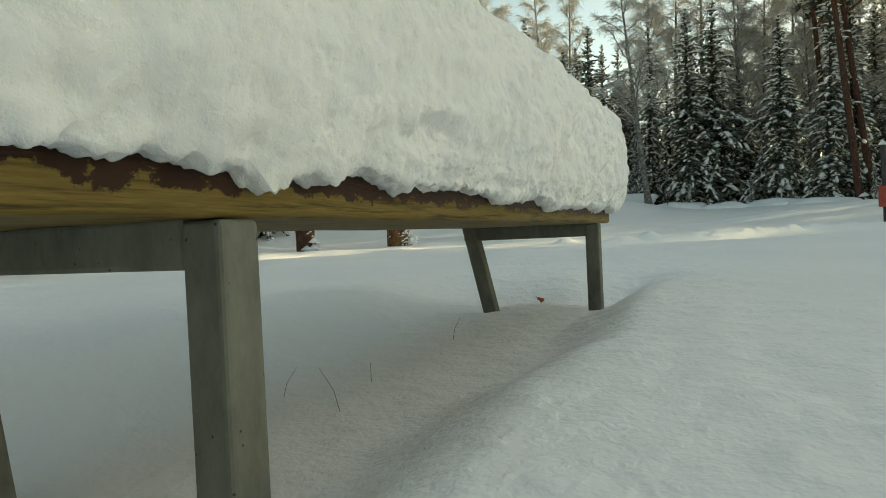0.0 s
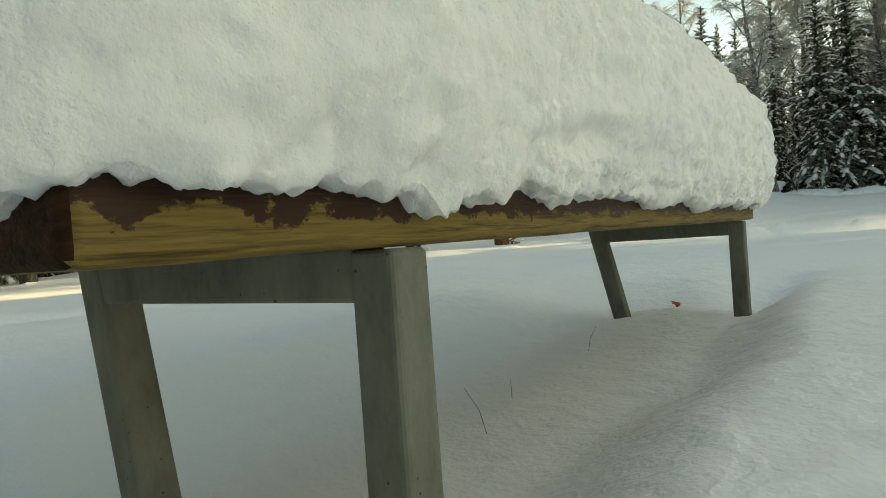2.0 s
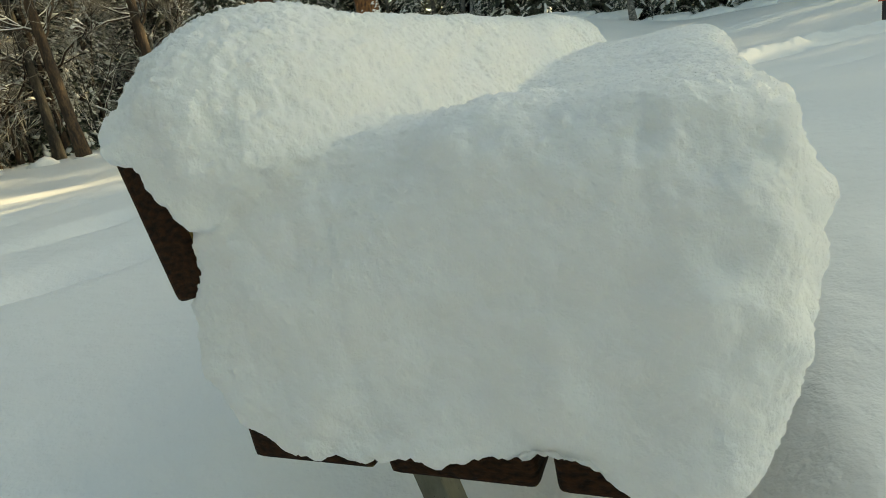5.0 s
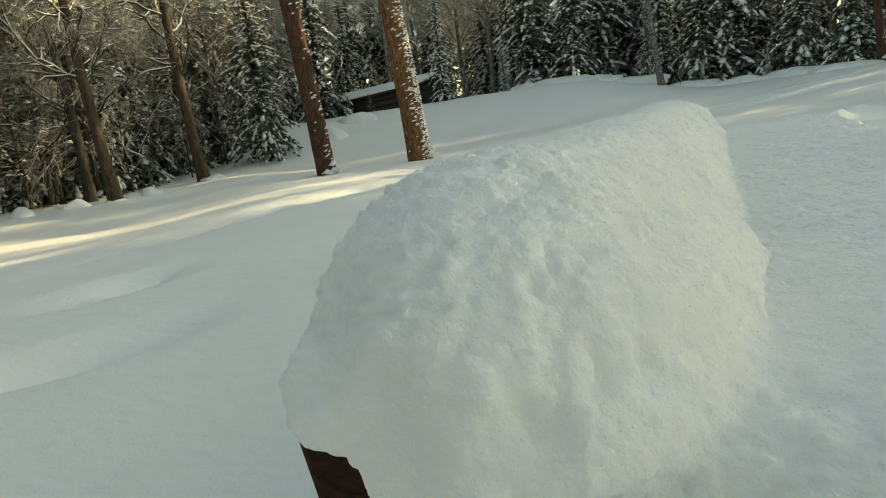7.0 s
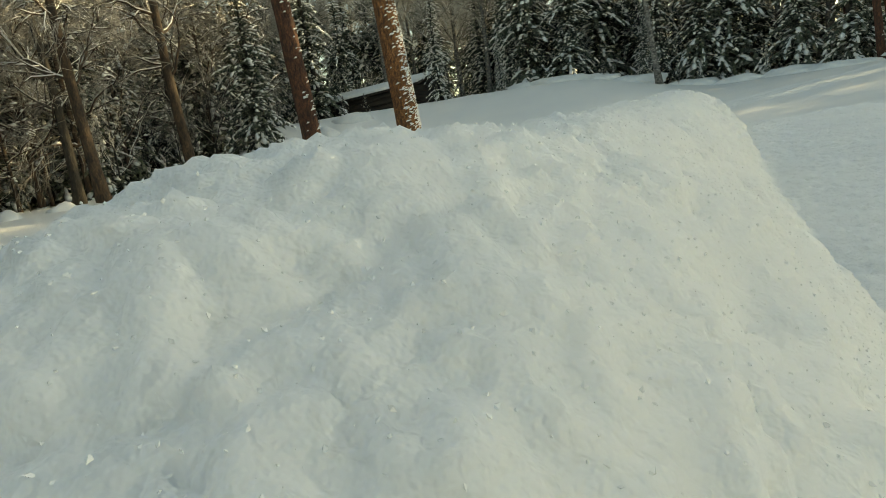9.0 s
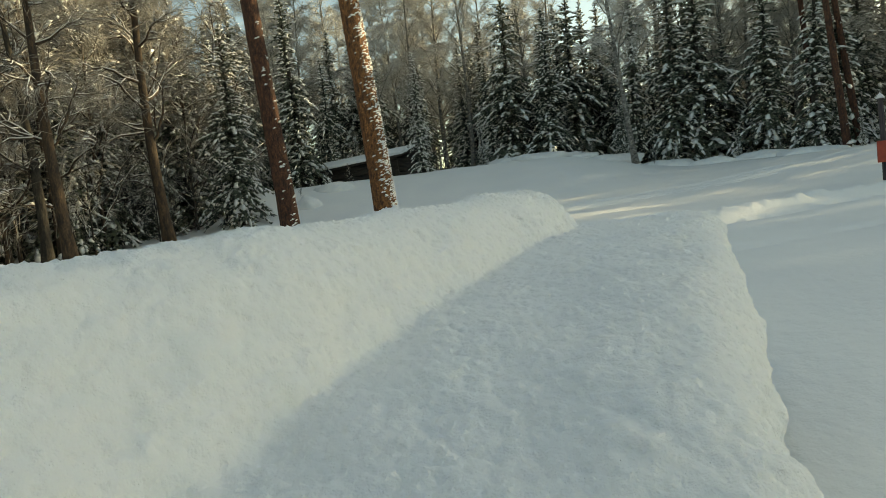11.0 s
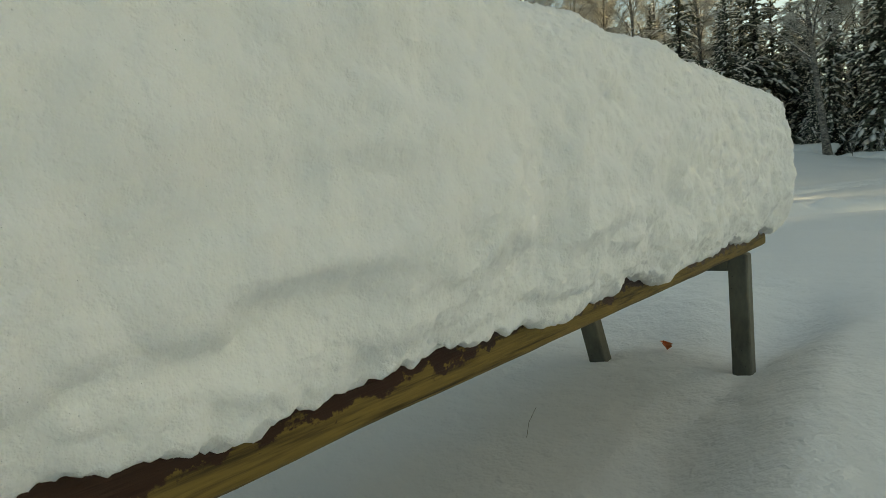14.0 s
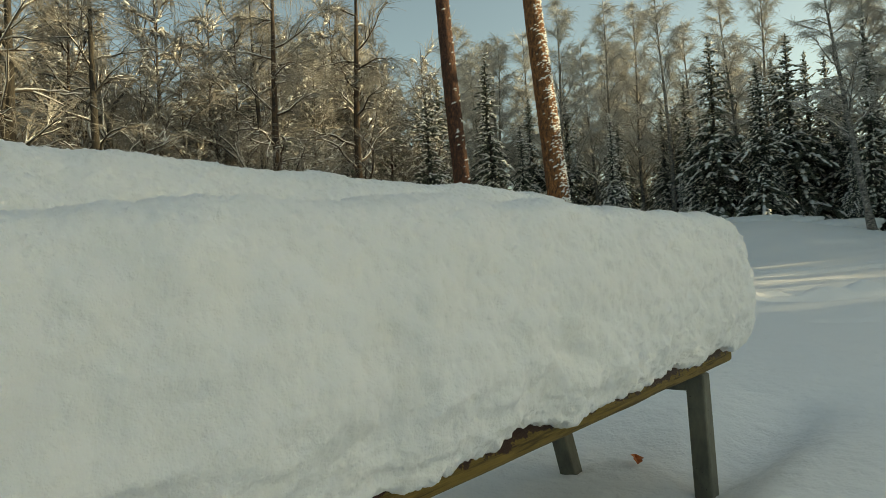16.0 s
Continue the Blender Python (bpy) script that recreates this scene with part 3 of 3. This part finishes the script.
def pine(seed, height, girth, lean, label, flecks, bark=LIT_PINE_BARK):
    """A tall pine: bare flaky trunk, snow flecks on its bark, clumps of needles high up."""
    rng = random.Random(seed)
    ob = thing("pine_tree", label, "tree", "tall pines")
    trunk, crown, snow, limb_b = Build(), Build(), Build(), Build()
    line = lambda z: Vector((lean[0] * z + 0.05 * math.sin(z * 0.5 + seed), lean[1] * z, z))
    steps, sides = 120, 22
    for i in range(steps + 1):
        z = height * i / steps
        c = line(z)
        r = girth * (1 - 0.62 * z / height) + 0.10 * girth * math.exp(-z * 3)
        for k in range(sides):
            a = 2 * math.pi * k / sides
            q = r * (1 + 0.05 * fbm(math.cos(a) * 5, math.sin(a) * 5, z * 2.2, 3))
            trunk.v.append(c + Vector((math.cos(a) * q, math.sin(a) * q, -0.15 if i == 0 else 0)))
    for i in range(steps):
        for k in range(sides):
            a, b = i * sides + k, i * sides + (k + 1) % sides
            trunk.f.append((a, b, b + sides, a + sides))
    for _ in range(flecks):
        z = height * 0.75 * rng.random() ** 1.5
        a = radians(rng.gauss(-92, 30))
        r = girth * (1 - 0.62 * z / height) * 1.01
        p = line(z) + Vector((math.cos(a) * r, math.sin(a) * r, 0))
        s = rng.uniform(0.4, 1.0)
        snow.lens(p, Vector((-math.sin(a), math.cos(a), 0.3)), 0.065 * s, 0.032 * s, 0.035 * s, rng)
    for _ in range(10):
        a = rng.uniform(-2.8, 0.4)
        snow.lens(line(0.1) + Vector((math.cos(a) * girth * 1.1, math.sin(a) * girth * 1.1, rng.uniform(-0.08, 0.15))), Vector((1, 0, 0)), 0.16, 0.14, 0.10, rng)
    z = height * 0.52
    while z < height:
        az = rng.uniform(0, 6.28)
        length = rng.uniform(1.0, 2.3) * (1.25 - z / height)
        end = line(z) + unit(az, 0.25) * length
        limb_b.tube([line(z), line(z).lerp(end, 0.5) + Vector((0, 0, 0.12)), end], [0.05, 0.035, 0.015], 5)
        for _ in range(5):
            c = line(z).lerp(end, rng.uniform(0.5, 1.05)) + Vector((rng.uniform(-0.3, 0.3), rng.uniform(-0.3, 0.3), rng.uniform(-0.05, 0.25)))
            for _ in range(16):
                crown.blade(c, c + unit(rng.uniform(0, 6.28), rng.uniform(-0.5, 1.2)) * rng.uniform(0.2, 0.42), 0.05, 0.0)
            snow.lens(c + Vector((0, 0, 0.18)), Vector((1, rng.uniform(-1, 1), 0)), 0.25, 0.2, 0.08, rng)
        z += rng.uniform(0.15, 0.4)
    part("trunk", trunk, bark, ob, "reddish flaky bark", smooth=True)
    part("limb", limb_b, LIT_PINE_BARK, ob, smooth=True, kind="stuff")
    part("crown", crown, NEEDLES, ob, kind="stuff")
    part("snow_fleck", snow, TREE_SNOW, ob, "snow blown onto the bark and crown", smooth=True, kind="stuff")
    return ob


def put(ob, az, dist, scale=1.0, turn=0.0, fresh=True, sink=0.05, wide=1.0):
    """Stand a tree, or a copy of it, on the ground at a bearing and distance from the bench."""
    x, y = dist * math.cos(radians(az)), dist * math.sin(radians(az))
    m = pose(x, y, ground_z(x, y) - sink, 0, 0, turn) @ Matrix.Diagonal((scale * wide, scale * wide, scale, 1))
    if fresh:
        return copy_thing(ob, m)
    ob.matrix_basis = m
    return ob


SPRUCE_TEXT = "dark green spruce with snow on its drooping branches"
spruces = [spruce(11, 9.0, 1.8, 0.62, SPRUCE_TEXT), spruce(12, 9.0, 1.4, 0.7, SPRUCE_TEXT), spruce(13, 9.0, 2.1, 0.58, SPRUCE_TEXT), spruce(14, 9.0, 1.2, 0.95, "slender young spruce thickly coated in snow")]
BIRCH_TEXT = "tall bare birch with frosted hanging twigs"
birches = [leafy("birch_tree", 21, 12.0, 0.13, BIRCH_BARK, FROST, BIRCH_TEXT, "frosted birches", limbs=34, spread=0.25, rise=0.95, snow_on=0.4, droop=0.7, start=0.22, twigs=6, fine=0.0058, crook=0.2, size=1.5),
           leafy("birch_tree", 22, 12.0, 0.11, BIRCH_BARK, FROST, BIRCH_TEXT, "frosted birches", limbs=32, spread=0.23, rise=1.0, snow_on=0.4, droop=0.75, start=0.26, twigs=6, fine=0.0058, crook=0.2, size=1.5)]
ALDER_TEXT = "dark-barked bare tree with snow along its crooked limbs"
alders = [leafy("bare_tree", 31, 9.5, 0.135, DARK_BARK, TWIG, ALDER_TEXT, "snow-laden bare trees", limbs=18, spread=0.30, rise=0.6, snow_on=0.9, droop=0.45, fork=0.6, start=0.22, twigs=5, fine=0.004, crook=0.34, size=1.7),
          leafy("bare_tree", 32, 9.5, 0.125, BROWN_BARK, TWIG, "brown-barked bare tree with snow along its crooked limbs", "snow-laden bare trees", limbs=18, spread=0.29, rise=0.6, snow_on=0.9, droop=0.45, start=0.22, twigs=5, fine=0.004, crook=0.34, size=1.7)]
thickets = [leafy("thicket_tree", 35 + k, 6.0, 0.05, BROWN_BARK, TWIG, "slim young tree with a cloud of frosted twigs", "frosted young trees", limbs=26, spread=0.34, rise=0.75, snow_on=0.8, droop=0.5, start=0.10, twigs=3, clumps=0.3, fine=0.0045, crook=0.3, size=1.4, subs=6) for k in range(2)]
bushes = [leafy("bare_bush", 41, 3.4, 0.035, DARK_BARK, TWIG, "bare sapling bush white with frost", "frosted saplings", limbs=16, spread=0.42, rise=0.9, snow_on=0.8, droop=0.3, start=0.06, twigs=3, fine=0.004, size=0.6, subs=6),
          leafy("bare_bush", 42, 3.4, 0.03, DARK_BARK, FROST, "bare sapling bush white with frost", "frosted saplings", limbs=14, spread=0.36, rise=1.0, snow_on=0.8, droop=0.4, start=0.08, twigs=3, fine=0.004, size=0.6, subs=6)]

# trees that can be told apart: kind, bearing, distance, height
used = set()
HERO = [
    (spruces[2], 0.4, 27.5, 8.6), (spruces[0], 2.6, 27.0, 8.2), (spruces[0], -4.4, 26.5, 7.9), (spruces[1], -7.8, 26.0, 8.0), (spruces[2], 10.8, 29.0, 8.4), (spruces[2], 16.6, 28.0, 8.6),
    (spruces[0], 13.2, 27.0, 7.0), (spruces[1], 36.2, 26.0, 9.4), (spruces[3], 25.2, 24.0, 4.6), (spruces[3], 19.6, 25.5, 4.2), (spruces[0], 42.0, 19.5, 6.5), (spruces[2], 7.2, 25.8, 2.8), (spruces[1], 18.6, 28.5, 5.5),
    (spruces[0], 61.5, 19.0, 6.5), (spruces[3], -10.5, 24.5, 2.4), (spruces[3], -2.0, 25.2, 2.2),
    (birches[0], 29.4, 31.0, 12.6), (birches[1], 25.1, 31.0, 12.0), (birches[0], 20.4, 31.0, 11.6), (birches[1], 15.2, 30.0, 11.4), (birches[0], 3.4, 31.0, 12.0), (birches[1], -1.5, 30.0, 11.6), (birches[0], 12.5, 33.0, 11.5), (birches[1], -5.5, 31.0, 12.0),
    (alders[0], 76.9, 13.0, 9.5), (alders[0], 70.9, 14.5, 9.0), (alders[1], 55.9, 15.2, 10.0), (alders[1], 48.3, 17.3, 10.5), (alders[0], 57.5, 16.5, 8.5), (alders[1], 79.0, 13.0, 9.0),
]
rng = random.Random(5)
BASE_H = {id(o): h for group, h in ((spruces, 9.0), (birches, 12.0), (alders, 9.5), (bushes, 3.4), (thickets, 6.0)) for o in group}


def stand(ob, az, dist, height, wide=1.0):
    fresh = id(ob) in used
    used.add(id(ob))
    return put(ob, az, dist, height / BASE_H[id(ob)], rng.uniform(0, 360), fresh, 0.05, wide)


for kind, az, dist, height in HERO:
    stand(kind, az - 27.0 / dist, dist, height)

# the leaning birch that stands out before the wood
front_birch = leafy("birch_tree", 27, 9.6, 0.12, BIRCH_BARK, FROST, "leaning birch with pale flaking bark before the wood", "frosted birches", limbs=26, spread=0.27, rise=0.75, snow_on=0.4, droop=0.7, start=0.3, twigs=7, fine=0.0048, crook=0.22, lean=(0.0, 0.10))
put(front_birch, 5.0, 24.2, 1.0, 0, False)

# tall pines in the open, one coloured as in sun, one as in shade, and red-barked ones at the sunny corner of the wood
put(pine(51, 17.0, 0.27, (-0.01, 0.055), "tall pine with flaky bark coloured sunlit orange and snow-flecked trunk", 1500), 27.8, 14.0, 1.0, 0, False)
put(pine(52, 17.0, 0.215, (-0.01, 0.040), "tall pine with red-brown bark, its shade painted into the colour", 160, SHADED_PINE_BARK), 36.6, 14.0, 1.0, 0, False)
for k, (az, dist, lean) in enumerate(((-10.6, 25.0, 0.08), (-11.4, 26.5, 0.10), (-8.8, 28.0, 0.06), (-16.5, 26.0, -0.03))):
    put(pine(60 + k, 13.0, 0.125, (0.0, lean), "slanting pine with red-brown bark at the edge of the wood", 30, SHADED_PINE_BARK), az, dist, 1.0, 0, False)


def edge(az):
    return float(np.interp(az, [-75, -15, 0, 10, 25, 35, 46, 55, 65, 90, 130], [30, 27, 27, 28.5, 31, 28, 21, 19, 17.5, 16, 20]))


def sun_slot(az):
    """An unseen slot made in the wood, low young trees under high crowns, to let some sun through."""
    return -48.5 < az < -36.6


def tall(az):
    """How high the spruces grow: a tall corner of the wood, and beside it an unseen low gap, added to let the sun onto
    the trail.
    """
    return 1.35 if -15 < az < -6 else 0.6 if -29 < az <= -15 else 1.15 if az <= -29 else 1.0


# the wood behind, row after row
for row, (gap, step_az) in enumerate(((0.5, 2.3), (3.0, 2.2), (6.5, 2.0), (11.0, 2.2), (17.0, 2.6))):
    az = -62.0
    while az < (98 if row < 3 else 80):
        d = edge(az) + gap + rng.uniform(-1.2, 1.2)
        pick = rng.random()
        if sun_slot(az) and row < 3:
            stand(rng.choice(spruces[:3]), az, d, 0.315 * (d - 10.0) - 1.1)
            az += step_az
            continue
        birchy = 0.46 if az < 42 else 0.16
        if row == 0 and pick < 0.35:
            stand(rng.choice(bushes), az, d - 1.0, rng.uniform(1.6, 3.8))
        elif pick < birchy:
            stand(rng.choice(birches), az, d, rng.uniform(9.5, 13) * (0.85 if az > 40 else 1))
        elif az > 42 and pick < 0.50:
            stand(rng.choice(alders + thickets + thickets), az, d, rng.uniform(6.0, 9.0))
        else:
            stand(rng.choice(spruces[:3]), az, d, rng.uniform(5.5, 9.0) * (1.0 + 0.03 * row) * tall(az) * (0.85 if az > 42 else 1), rng.uniform(0.8, 1.1))
        az += step_az * rng.uniform(0.6, 1.4)

# the depth of the wood, too far in to tell one tree from another
far = Build()
frng = random.Random(77)
for _ in range(420):
    az = frng.uniform(-40, 100)
    d = edge(az) + frng.uniform(18, 40)
    x, y = d * math.cos(radians(az)), d * math.sin(radians(az))
    h, foot = frng.uniform(6.5, 10.5), Vector((x, y, ground_z(x, y)))
    far.tube([foot, foot + Vector((0, 0, h))], [0.12, 0.02], 5, False)
    for k in range(60):
        t = frng.random() ** 0.8
        a = frng.uniform(0, 6.283)
        at = foot + Vector((0, 0, h * (0.06 + 0.92 * t)))
        far.blade(at, at + unit(a, frng.uniform(-0.6, -0.1)) * (1.7 * (1 - t) + 0.2), 0.22, 0.08)
tagged(new("far_wood", far.mesh("far_wood", NEEDLES)), "dim depth of a dense dark spruce wood", "wood", kind="stuff")

# unseen wood added round the clearing, behind the bench and the path, to cut skylight from there
for row in range(2):
    az = 98.0
    while az < 236:
        if rng.random() < 0.97:
            stand(rng.choice(spruces[:3]), az, 15.0 + 3.5 * row + rng.uniform(-1, 1), rng.uniform(9.0, 12.0))
        else:
            stand(rng.choice(birches + thickets), az, 14.0 + 3.5 * row + rng.uniform(-1, 1), rng.uniform(8.0, 11.0), 1.3)
        az += rng.uniform(5, 8)

# a close tall stand towards the sun, out of view, added to keep the bench shaded
screen_spruce = spruce(18, 9.0, 1.7, 0.7, "tall unseen spruce added to block the sun, with a bare lower trunk and snowy crown", 0.46)
BASE_H[id(screen_spruce)] = 9.0
for k in range(12):
    stand(screen_spruce, -48 + 11.5 * (k + rng.random()) / 12, rng.uniform(33.0, 35.5), 14.2, 1.1)
for k in range(44):
    az = -59 + 22 * (k + rng.random()) / 44
    if sun_slot(az):
        stand(screen_spruce, az, rng.uniform(26.5, 28.5), 11.7, 1.1)
    else:
        stand(rng.choice(spruces[:3]), az, rng.uniform(25.5, 33.0), rng.uniform(11.5, 14.0), rng.uniform(0.9, 1.15))

# thin young trunks crowding the near edge of the wood
for k in range(34):
    az = rng.uniform(43, 88)
    stand(rng.choice(birches + alders), az, edge(az) + rng.uniform(-0.5, 5.0), rng.uniform(6.0, 9.0), 0.55)
for k in range(46):
    az = rng.uniform(39, 92)
    stand(rng.choice(thickets), az, edge(az) + rng.uniform(-1.0, 4.0), rng.uniform(3.5, 7.5))
for k in range(34):
    az = rng.uniform(41, 92)
    stand(rng.choice(spruces[:3]), az, edge(az) + rng.uniform(1.0, 8.0), rng.uniform(4.0, 8.0), rng.uniform(0.8, 1.1))

# saplings along the left edge of the wood
for k in range(44):
    az = rng.uniform(38, 86)
    stand(rng.choice(bushes), az, edge(az) - rng.uniform(-1.5, 1.6), rng.uniform(2.4, 5.5))
for az, d, h in ((9.6, 25.5, 1.2), (3.6, 25.0, 1.3), (8.8, 25.8, 1.0), (1.9, 25.4, 1.1), (33.0, 23.0, 1.2), (35.5, 22.0, 1.0), (31.0, 24.0, 1.1), (24.0, 25.0, 0.9)):
    stand(rng.choice(bushes), az, d, h)


# ---- humps of snow over stumps and low bushes ----
def hump(az, dist, rx, ry, h, seed):
    bm = bmesh.new()
    bmesh.ops.create_icosphere(bm, subdivisions=3, radius=1)
    for v in bm.verts:
        k = 1 + 0.28 * fbm(v.co.x * 1.3 + seed, v.co.y * 1.3, v.co.z * 1.3)
        v.co = Vector((v.co.x * rx * k, v.co.y * ry * k, v.co.z * h * k))
    me = bpy.data.meshes.new("snow_hump")
    for f in bm.faces:
        f.smooth = True
    bm.to_mesh(me)
    bm.free()
    me.materials.append(TREE_SNOW)
    x, y = dist * math.cos(radians(az)), dist * math.sin(radians(az))
    ob = tagged(new("snow_hump", me), "rounded hump of snow over a low bush", "snow", "snow humps at the edge of the wood")
    ob.location = (x, y, ground_z(x, y) - h * 0.3)


for k, (az, d, rx, ry, h) in enumerate(((-1.2, 25.0, 0.5, 0.9, 0.3), (51.3, 15.2, 0.22, 0.28, 0.24), (35.0, 20.5, 0.5, 0.5, 0.45), (46.0, 16.9, 0.35, 0.4, 0.16), (7.6, 25.6, 0.9, 1.4, 0.35), (2.6, 25.5, 0.8, 1.1, 0.32), (-5.0, 25.0, 0.8, 1.2, 0.3), (13.5, 25.6, 0.9, 1.5, 0.35),
                                           (17.0, 26.0, 0.9, 1.2, 0.3), (57.0, 15.2, 0.3, 0.35, 0.2), (60.5, 15.0, 0.25, 0.3, 0.22), (32.5, 22.5, 0.6, 0.8, 0.3), (-8.0, 24.5, 0.7, 1.1, 0.25), (10.5, 25.8, 0.7, 1.0, 0.28))):
    hump(az, d, rx, ry, h, k * 3.7)


# ---- a log shed in the wood, its roof under snow ----
def shed():
    ob = thing("log_shed", "low dark log shed under a thick white roof of snow", "shed")
    ob.matrix_basis = pose(22.6, 13.2, ground_z(22.6, 13.2) - 0.32, 0, -3.5, -86) @ Matrix.Diagonal((0.8, 0.8, 1.15, 1))
    # local x runs along the roof, y towards the wood
    for side, y in (("front", 0.0), ("rear", 3.0)):
        wall = new("log_wall_" + side)
        wall.parent = ob
        for k in range(5):
            b = Build()
            b.tube([(-2.4, y, 0.12 + k * 0.2), (2.4, y, 0.12 + k * 0.2)], [0.11, 0.105], 8)
            part("log", b, LOG, wall, smooth=True)
    for x in (-2.2, 2.2):
        wall = new("log_wall_end")
        wall.parent = ob
        for k in range(4):
            b = Build()
            b.tube([(x, -0.2, 0.22 + k * 0.2), (x, 3.2, 0.22 + k * 0.2)], [0.11, 0.105], 8)
            part("log", b, LOG, wall, smooth=True)
    for low, m in ((True, pose(0, 1.5, 1.12, 9, 0, 0)), (False, pose(0, 1.5, 1.12, -9, 0, 0) @ pose(0, 2.0, 0))):
        part("roof_slope", box(-2.9, 2.9, -2.0, 0.0, 0, 0.06), LOG, ob).matrix_basis = m
        part("roof_snow", box(-2.95, 2.95, -2.05, 0.02, 0.064, 0.17, 0.05, 4), TREE_SNOW, ob, "thick white snow on the roof", smooth=True).matrix_basis = m


shed()


# ---- a trail marker by the ski track ----
def marker(x, y):
    ob = thing("trail_marker", "wooden trail post with a small red board", "post", at=(x, y, ground_z(x, y)))
    b = Build()
    b.tube([(0, 0, -0.2), (0.02, 0, 0.6), (0.03, 0.02, 1.5)], [0.05, 0.048, 0.045], 8)
    part("post", b, POST, ob, smooth=True)
    part("board", box(-0.09, -0.05, -0.05, 0.13, 0.33, 0.72, 0.008), RED, ob, "red painted board")
    b = Build()
    b.lens(Vector((0.03, 0.02, 1.5)), Vector((1, 0, 0)), 0.1, 0.1, 0.1, random.Random(3))
    part("snow_cap", b, TREE_SNOW, ob, "cap of snow")


marker(13.7, -3.12)


# ---- small things on the snow ----
def fallen_leaf(x, y, turn, size):
    bm = bmesh.new()
    rows = []
    for i in range(7):
        t = i / 6
        w = size * 0.42 * math.sin(math.pi * min(1, t * 0.92 + 0.08)) * (1 + 0.25 * math.sin(i * 2.4))
        rows.append([bm.verts.new((size * (t - 0.5), w * k, 0.012 * abs(k) * (1 + t) * 0.4 + 0.004 * math.sin(t * 4))) for k in (-1, -0.5, 0, 0.5, 1)])
    for a, b in zip(rows, rows[1:]):
        for k in range(4):
            bm.faces.new((a[k], a[k + 1], b[k + 1], b[k]))
    bmesh.ops.solidify(bm, geom=bm.faces[:], thickness=0.0012)
    me = bpy.data.meshes.new("fallen_leaf")
    bm.to_mesh(me)
    bm.free()
    me.materials.append(LEAF)
    ob = tagged(new("fallen_leaf", me), "curled red-brown dry leaf lying on the snow", "leaf")
    ob.matrix_basis = pose(x, y, ground_z(x, y) + 0.008, 18, -16, turn)


fallen_leaf(1.708, 0.208, 35, 0.034)


def straw(x, y, h, lean_x, lean_y):
    b = Build()
    z = ground_z(x, y)
    b.tube([(x, y, z - 0.02), (x + lean_x * 0.4, y + lean_y * 0.4, z + h * 0.5), (x + lean_x, y + lean_y, z + h)], [0.0006, 0.00045, 0.0003], 4)
    ob = new("grass_stalk", b.mesh("grass_stalk", STRAW))
    tagged(ob, "single dry grass stalk standing out of the snow", "grass", "dry stalks under the bench")


for item in ((1.115, 0.245, 0.05, 0.01, -0.02), (0.723, 0.215, 0.03, 0.0, 0.0), (0.56, 0.16, 0.06, -0.015, 0.025), (0.60, 0.30, 0.04, 0.03, -0.01)):
    straw(*item)
